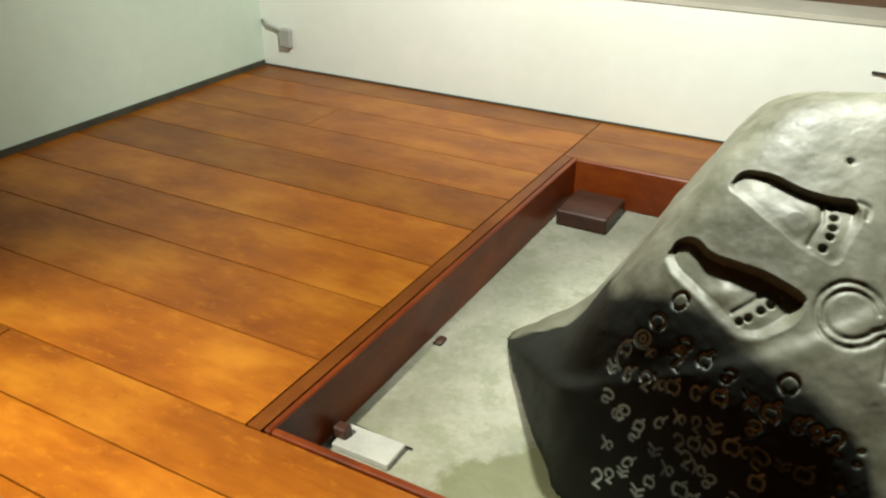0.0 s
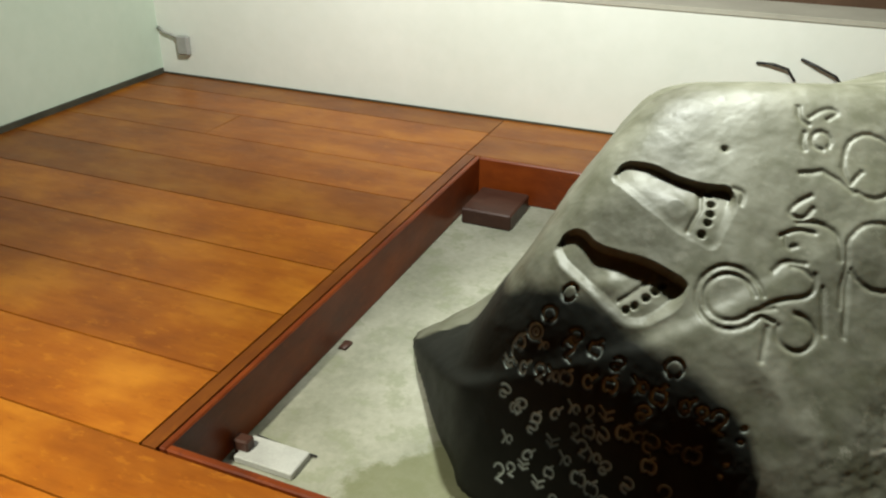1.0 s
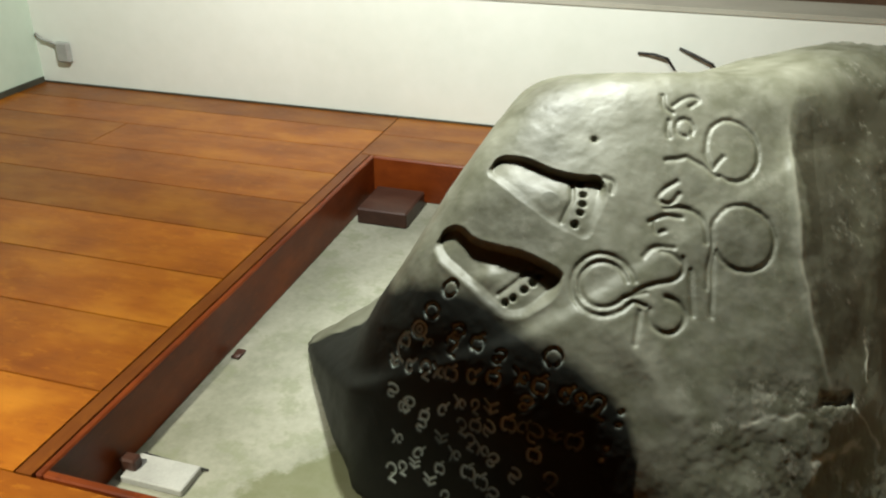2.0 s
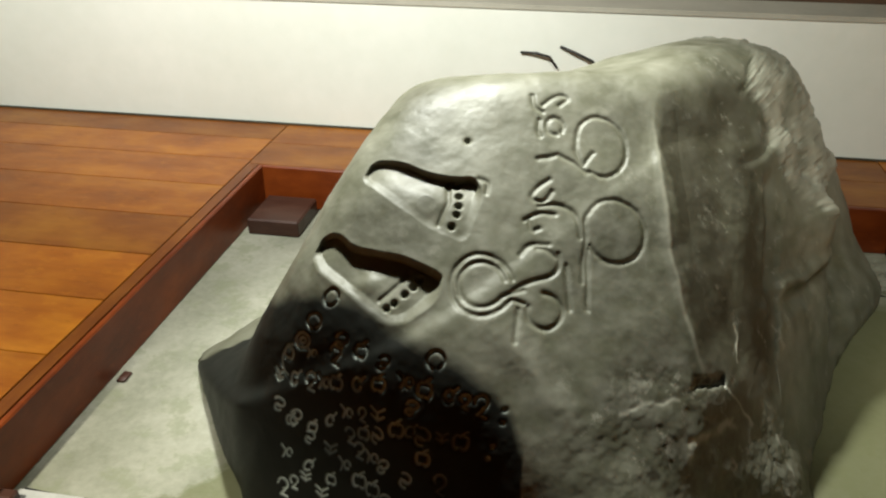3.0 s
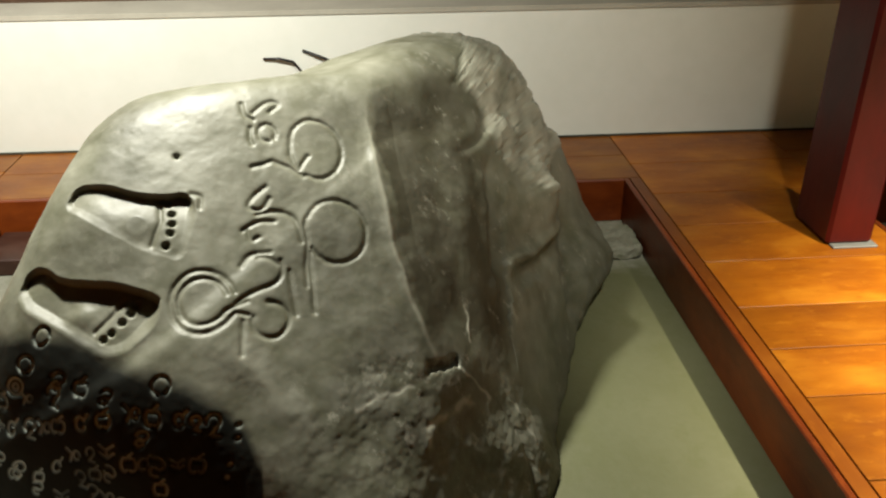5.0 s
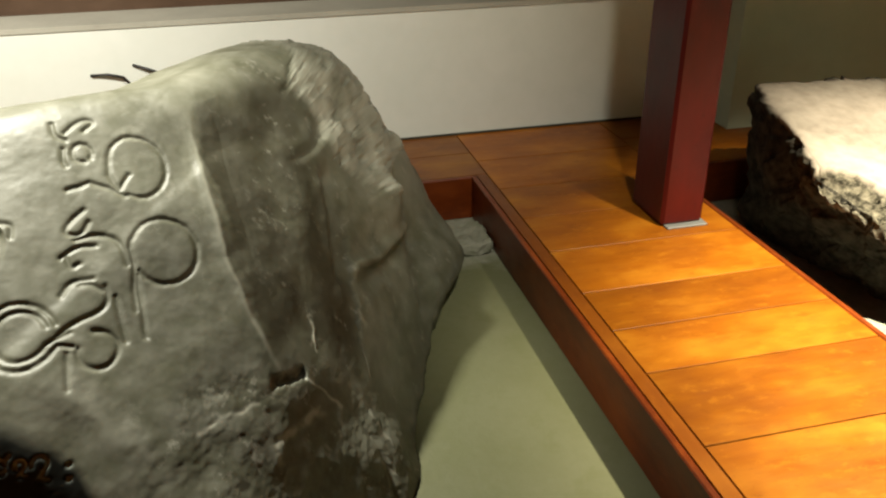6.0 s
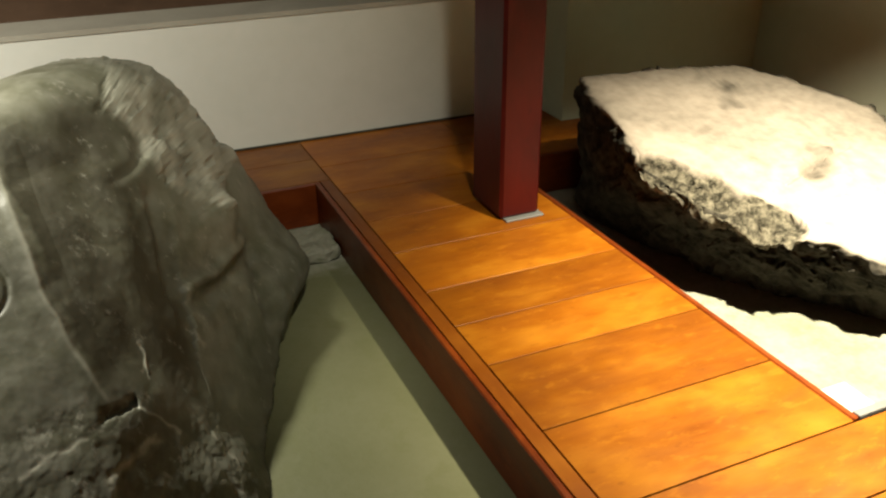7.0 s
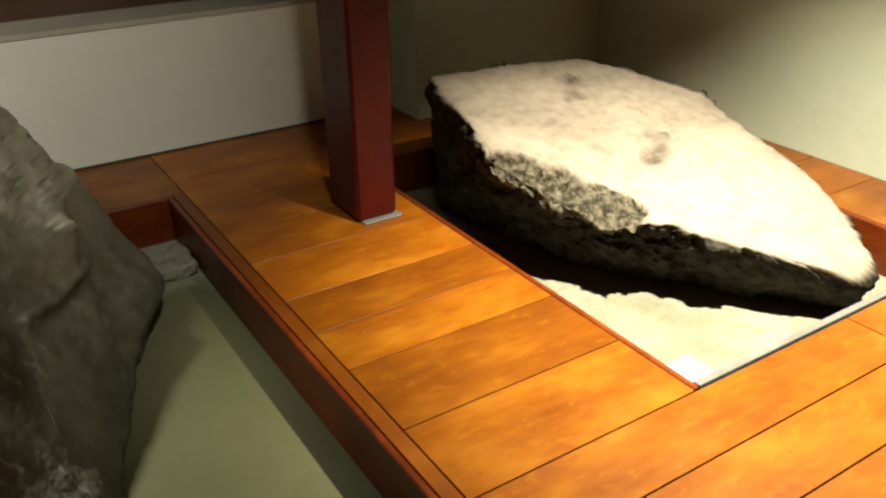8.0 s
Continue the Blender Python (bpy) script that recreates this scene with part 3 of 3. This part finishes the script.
    for points, width in pieces:
        seam = np.maximum(seam, stroke(jagged * 0.6 + qf * 0.4, points, width))
    deep += 0.004 * seam * vnoise(p[face], 0.03)
    crumbled = np.clip(1.3 - np.hypot((qf[:, 0] - 0.36) / 0.14, (qf[:, 1] + 0.425) / 0.05), 0, 1)
    swath = stroke(jagged, [(-0.026, -0.318), (0.041, -0.372), (0.086, -0.445), (0.141, -0.50)], 0.034)
    deep -= 0.005 * swath
    deep += 0.0022 * crumbled * fractal(p[face] + 2, 0.045, 4, 0.65)
    deep += 0.012 * stroke(jagged, [(0.628, 0.434), (0.70, 0.43), (0.704, 0.514)], 0.006)
    cut[face] = deep
    rough_low = np.clip((-0.42 - q[:, 1]) / 0.08, 0, 1) * np.clip((q[:, 0] - 0.05) / 0.2, 0, 1)
    # the blackened inscription, its edge and its marks
    front = np.where(infront)[0]
    kf = k[front] + wobble[front]
    mark = np.zeros(len(front))
    for points in marks():
        mark = np.maximum(mark, stroke(kf, points, 0.0038))
    for dot in INK_DOTS:
        mark = np.maximum(mark, np.exp(-(np.linalg.norm(kf - dot, axis=1) / 0.006) ** 2))
    mark *= facing[front]
    ink_cut[front] = 0.0065 * mark
    border = np.interp(k[:, 0], (-0.80, -0.36, -0.24, -0.14, 0.0, 0.145, 0.224, 0.28, 0.316, 0.33, 0.345), (-0.02, 0.10, 0.152, 0.15, 0.102, 0.07, 0.033, -0.028, -0.09, -0.18, -0.6))
    inked = np.clip((border - k[:, 1] + 0.012 * fractal(p, 0.08, 3)) / 0.034, 0, 1) * infront
    p = p - FACE_N * cut[:, None] - INK_N * ink_cut[:, None]
    p = p + d * (chip * (0.010 * fractal(p, 0.10, 5, 0.65) - 0.10 * np.clip(vnoise(p, 0.03) - 0.45, 0, 1)))[:, None]
    p = p + d * (rough_low * 0.005 * fractal(p, 0.07, 4, 0.6))[:, None]
    # uneven facets and creases on the flank
    flank = np.clip((q[:, 0] - 0.60) / 0.12, 0, 1) * (1 - chip)
    p = p + d * (flank * (0.010 * fractal(p + 3, 0.22, 4, 0.55) - 0.014 * np.exp(-(vnoise(p + 8, 0.34) / 0.07) ** 2)))[:, None]
    # a slanting rib over the flank, the hollow beneath it and two upright cracks
    side = p - FLANK_O
    w = np.stack([side @ FLANK_U, side @ FLANK_V], 1) + 0.010 * np.stack([fractal(p + 2, 0.07, 3), fractal(p + 6, 0.07, 3)], 1)
    on_side = (side @ FLANK_N > -0.30) * (1 - chip)
    lift = 0.016 * stroke(w, [(-0.095, 0.13), (0.074, 0.088), (0.25, 0.063), (0.36, 0.05)], 0.022)
    lift -= 0.016 * stroke(w, [(-0.06, 0.06), (0.09, 0.03), (0.24, 0.0)], 0.03)
    lift -= 0.034 * stroke(w, [(0.40, -0.02), (0.31, -0.10), (0.27, -0.20)], 0.045)
    lift -= 0.014 * stroke(w, [(0.025, 0.375), (-0.078, 0.244), (-0.167, 0.149)], 0.024)
    lift += 0.010 * stroke(w, [(-0.03, 0.36), (-0.13, 0.22), (-0.21, 0.11)], 0.03)
    cracks = np.maximum(stroke(w, [(0.181, 0.235), (0.168, 0.154), (0.134, 0.099)], 0.005), stroke(w, [(0.193, 0.033), (0.183, -0.079), (0.156, -0.142)], 0.0045))
    p = p + FLANK_N * (on_side * (lift - 0.003 * cracks))[:, None]
    # where the marks get their painted highlight, broken up by noise
    line = np.zeros(len(p))
    line[front] = np.clip(mark * 1.35 - 0.25, 0, 1) * inked[front] * np.clip(0.60 + 0.6 * fractal(p[front], 0.06, 2), 0.22, 0.9)
    worn = np.clip(0.2 + 0.4 * rough_low + 0.4 * np.clip((q[:, 0] - 0.45) / 0.1, 0, 1), 0, 1)
    pale = np.zeros(len(p))
    flecks = np.clip((fractal(p[face] + 4, 0.022, 3, 0.7) - 0.35) / 0.25, 0, 1)
    edge_line = span * np.exp(-((beside + 0.004) / 0.006) ** 2)
    pale[face] = np.clip(np.maximum(seam * (0.80 + 0.8 * fractal(p[face], 0.035, 3)), 0.40 * crumbled * flecks) + 0.45 * edge_line + 0.32 * swath * np.clip(0.7 + fractal(p[face] + 1, 0.07, 3), 0, 1), 0, 0.9)
    pale = np.maximum(pale, 0.5 * cracks * on_side * np.clip(0.6 + fractal(p, 0.05, 3), 0, 1))
    # dark hollow right of the ridge: part stone tone, part painted shade
    stain_shade = np.zeros(len(p))
    stain_shade[face] = np.clip((0.5 + span * 0.5) * np.clip((beside - 0.004 + 0.012 * fractal(p[face] + 12, 0.06, 3)) / 0.02, 0, 1) * np.clip((0.36 - qf[:, 1] + 0.5 * (qf[:, 0] - 0.38)) / 0.06, 0, 1)
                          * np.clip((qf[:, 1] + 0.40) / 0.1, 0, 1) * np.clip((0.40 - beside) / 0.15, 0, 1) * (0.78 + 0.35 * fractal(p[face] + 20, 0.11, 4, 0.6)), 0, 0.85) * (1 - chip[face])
    return p, {"stain_shade": stain_shade, "chip": np.maximum(np.clip(chip * (0.62 + 0.42 * fractal(p, 0.06, 4, 0.6)) + 2.4 * chip * (1 - chip) * np.clip(0.7 - side @ FLANK_V, 0, 1), 0, 1), pale), "worn": worn, "inked": inked * 0.96 * (1 - line), "line": line}


def carved_boulder():
    d, quads, cap = boulder_directions((0.1, -0.85, 0.5), 700, 64, 1.6)
    reach, chip = stone_reach(d)
    p = STONE_C + d * reach[:, None]
    p += d * (0.012 * fractal(p, 0.35, 2) + 0.0026 * fractal(p, 0.085, 4))[:, None]
    p, masks = carve(p, d, chip)
    p[:, 2] = np.maximum(p[:, 2], DEEP)
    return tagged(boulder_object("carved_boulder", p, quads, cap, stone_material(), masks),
                  "dark grey-green inscribed boulder with two carved footprints, standing in the pit", "boulder")


carved_boulder()

# ---- the pale boulder ------------------------------------------------------
SLAB_C = np.array((4.1, 1.0, 0.02))
SLAB_PLANES = [((0, -0.249, 0.968), (4.03, 0.08, 0.02)), ((-0.95, 0.14, -0.05), (3.61, 1.5, 0.385)), ((-0.70, -0.48, -0.55), (3.71, 0.74, 0.19)),
               ((-0.85, -0.15, -0.40), (3.53, 1.2, 0.308)), ((-0.2, -0.95, -0.22), (4.0, 0.085, 0.02)),
               ((0.10, -0.97, -0.20), (4.35, 0.095, 0.02)), ((0.86, -0.5, 0.0), (4.51, 0.185, 0.04)),
               ((1, -0.12, 0.1), (4.71, 0.85, 0.1)), ((0.8, 0.6, 0.15), (4.62, 1.42, 0.2)), ((0.1, 0.97, 0.2), (4.1, 1.70, 0.3)),
               ((-0.7, 0.7, -0.1), (3.56, 1.70, 0.3)), ((0, 0, -1), (4.1, 1, -0.195))]


def pale_material():
    m, nt, sh = material("pale_boulder_stone")
    big, mid, fine = noise_of(nt, 0.4, 4), noise_of(nt, 0.05, 6), noise_of(nt, 0.012, 4)
    colour = ramp(nt, big, ((0.35, (0.19, 0.165, 0.135)), (0.65, (0.34, 0.29, 0.24))))
    colour = mix(nt, colour, ramp(nt, mid, ((0.3, (0.20, 0.17, 0.135)), (0.7, (0.42, 0.37, 0.31)))), 0.35)
    # near-black: the shade on the sides and underside is put into this colour
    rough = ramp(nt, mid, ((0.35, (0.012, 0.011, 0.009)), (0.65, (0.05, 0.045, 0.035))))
    colour = mix(nt, colour, rough, attribute(nt, "broken_shade"))
    crumbly = ramp(nt, noise_of(nt, 0.035, 5, rough=0.7), ((0.40, (0.022, 0.020, 0.014)), (0.64, (0.15, 0.135, 0.10))))
    colour = mix(nt, colour, crumbly, attribute(nt, "ledge"))
    nt.links.new(colour, sh.inputs["Base Color"])
    sh.inputs["Roughness"].default_value = 0.9
    sh.inputs["Specular IOR Level"].default_value = 0.08
    bump(nt, sh, mix(nt, mid, fine, 0.4), 0.4, 0.01)
    return m


def pale_boulder():
    d, quads, cap = boulder_directions((-0.45, -0.45, 0.77), 440, 70, 1.8)
    reach = hull(d, SLAB_C, SLAB_PLANES, 40)
    p = SLAB_C + d * reach[:, None]
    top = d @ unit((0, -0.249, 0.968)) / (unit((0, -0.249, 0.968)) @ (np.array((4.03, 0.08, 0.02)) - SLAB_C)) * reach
    # everything below the top face: rough break, with shade painted over it
    broken_shade = np.clip((0.97 - top + 0.05 * fractal(p, 0.25, 4)) / 0.04, 0, 1)
    p += d * ((0.02 * fractal(p, 0.4, 3) + 0.004 * fractal(p, 0.05, 3)) + broken_shade * 0.05 * fractal(p, 0.20, 5, 0.6))[:, None]
    # the broken ledge along the front edge, and a shallow crack over the top
    edge = segment_distance(p, (3.57, 1.05, 0.24), (3.77, 0.68, 0.16)) + 0.022 * fractal(p, 0.09, 4, 0.6)
    ledge = np.clip((0.125 - edge) / 0.11, 0, 1) * np.clip((top - 0.80 + 0.03 * fractal(p + 4, 0.07, 3)) / 0.05, 0, 1)
    p[:, 2] -= ledge * (0.065 + 0.018 * fractal(p + 2, 0.06, 4, 0.65))
    wall = np.clip(ledge * (1 - ledge) * 4 + 0.4 * ledge, 0, 1)
    p += wall[:, None] * 0.020 * np.stack([fractal(p + k, 0.075, 4, 0.6) for k in (6, 11, 16)], 1)
    ledge = np.clip(ledge * 5, 0, 1) * np.clip((top - 0.86) / 0.06, 0, 1)
    # the block that juts out below the lip
    jut = np.clip(1.4 - segment_distance(p, (3.80, 0.60, 0.04), (3.92, 0.36, 0.0)) / 0.10 + 0.35 * fractal(p + 1, 0.09, 4, 0.6), 0, 1) * np.clip((0.985 - top) / 0.04 + ledge, 0, 1)
    p += (jut * 0.07)[:, None] * np.array((-0.80, -0.55, 0.15))
    crack = np.exp(-(segment_distance(p + 0.012 * np.stack([fractal(p, 0.08, 3)] * 3, 1), (3.98, 0.86, 0.22), (4.40, 0.98, 0.25)) / 0.008) ** 2)
    p[:, 2] -= 0.012 * crack
    p[:, 2] = np.maximum(p[:, 2], DEEP)
    return tagged(boulder_object("pale_boulder", p, quads, cap, pale_material(), {"broken_shade": broken_shade * (1 - ledge), "ledge": ledge}),
                  "large pale tilted flat boulder with a rough broken edge", "boulder")


pale_boulder()

# ---- small things ----------------------------------------------------------
for lo, hi in (((0.03, 1.79, DEEP), (0.25, 2.04, -0.12)),):
    tagged(part("wooden_block", box_mesh(lo, hi, 0.006), DARK_WOOD), "dark brown square wooden block in the pit's corner", "block")


def cement_lump(lo, hi):
    """A crumbled step of cement, cut as a fine box and worn ragged."""
    bm = box_mesh(lo, hi, 0.012)
    bmesh.ops.subdivide_edges(bm, edges=bm.edges[:], cuts=7, use_grid_fill=True)
    at = np.array([v.co[:] for v in bm.verts])
    worn = np.stack([fractal(at + k, 0.07, 4, 0.6) for k in (1, 5, 9)], 1) * 0.011
    for v, w in zip(bm.verts, worn):
        v.co.x, v.co.y = v.co.x + w[0], v.co.y + w[1]
        if v.co.z > DEEP + 0.01:
            v.co.z += w[2]
    return bm


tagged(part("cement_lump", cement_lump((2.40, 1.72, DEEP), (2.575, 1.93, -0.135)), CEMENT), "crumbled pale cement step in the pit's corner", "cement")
tagged(part("tile", box_mesh((0.03, 0.175, DEEP), (0.21, 0.27, DEEP + 0.022), 0.003), TILE), "white tile offcut lying in the pit corner", "tile")
tagged(part("tile", box_mesh((3.45, 0.02, DEEP), (3.63, 0.19, -0.09), 0.003), TILE), "white square tile block in the pale boulder's pit", "tile")

tagged(part("pebble", box_mesh((0.02, 0.75, DEEP), (0.05, 0.80, DEEP + 0.010), 0.004), DARK_WOOD, smooth=True), "small dark brown pebble on the pale cement", "pebble")
tagged(part("wood_offcut", box_mesh((0.012, 0.20, DEEP), (0.06, 0.235, DEEP + 0.055), 0.005), DARK_WOOD), "small dark wood offcut beside the white tile", "offcut")
tagged(tube("wire", [(0.03, 0.285, DEEP + 0.006), (0.12, 0.278, DEEP + 0.006), (0.225, 0.276, DEEP + 0.006)], 0.003, DARK_METAL), "short thin black wire along the white tile", "wire")

socket = tagged(new("wall_socket"), "small grey socket box with short cable on white wall", "socket")
part("box", box_mesh((-2.05, 2.58, 0.13), (-1.97, 2.618, 0.24), 0.008), PLASTIC, socket)
tube("cable", [(-2.19, 2.612, 0.27), (-2.14, 2.60, 0.245), (-2.10, 2.60, 0.24), (-2.06, 2.60, 0.225), (-2.04, 2.60, 0.20)], 0.008, PLASTIC, socket)
for pts in ([(1.06, 2.612, 0.412), (1.13, 2.60, 0.415), (1.19, 2.60, 0.40), (1.225, 2.61, 0.35)], [(1.235, 2.615, 0.445), (1.30, 2.60, 0.425), (1.38, 2.60, 0.39), (1.43, 2.61, 0.33)]):
    tagged(tube("cable_end", pts, 0.006, DARK_METAL), "short black cable end sticking out of the white wall", "cable", "wall cables")


# ---- floor planks ----------------------------------------------------------
def plank(x0, x1, y0, y1, mat=PLANK, name="plank"):
    g = 0.0027
    part(name, box_mesh((x0 + g, y0 + g, -0.0235), (x1 - g, y1 - g, 0.0), 0.0006), mat, floor)


rng = random.Random(5)


def rows_of(x0, x1, edges, longest):
    for a, b in zip(edges, edges[1:]):
        x = x0
        first = True
        while x < x1 - 0.01:
            step = longest * (rng.uniform(0.35, 1.0) if first else rng.uniform(0.8, 1.0))
            end = x1 if x1 - (x + step) < 0.35 * longest else x + step
            plank(x, end, a, b)
            x, first = end, False


rows_of(WEST, -0.072, [-0.03, 0.285, 0.605, 0.91, 1.22, 1.53, 1.84, 2.14, 2.40, NORTH], 2.4)
rows_of(-0.072, 2.659, [2.094, 2.36, NORTH], 2.8)
rows_of(2.659, 3.406, [-0.03, 0.268, 0.578, 0.80, 1.03, 1.33, 1.62, 1.92, 2.25, NORTH], 2.0)
rows_of(3.406, EAST, [1.974, 2.35], 2.5)
rows_of(3.406, 3.97, [2.35, NORTH], 2.5)
rows_of(4.784, EAST, [-0.03, 0.268, 0.578, 0.88, 1.18, 1.48, 1.78, 1.974], 2.0)
rows_of(WEST, EAST, [SOUTH + 0.31 * k for k in range(10)] + [-0.44, -0.24, -0.03], 2.6)
for x0, x1, y0, y1 in ((-0.072, -0.023, -0.03, 2.094), (PIT_E + 0.023, 2.659, -0.03, 2.094)):
    plank(x0, x1, y0, y1, RIM, "edging_strip")
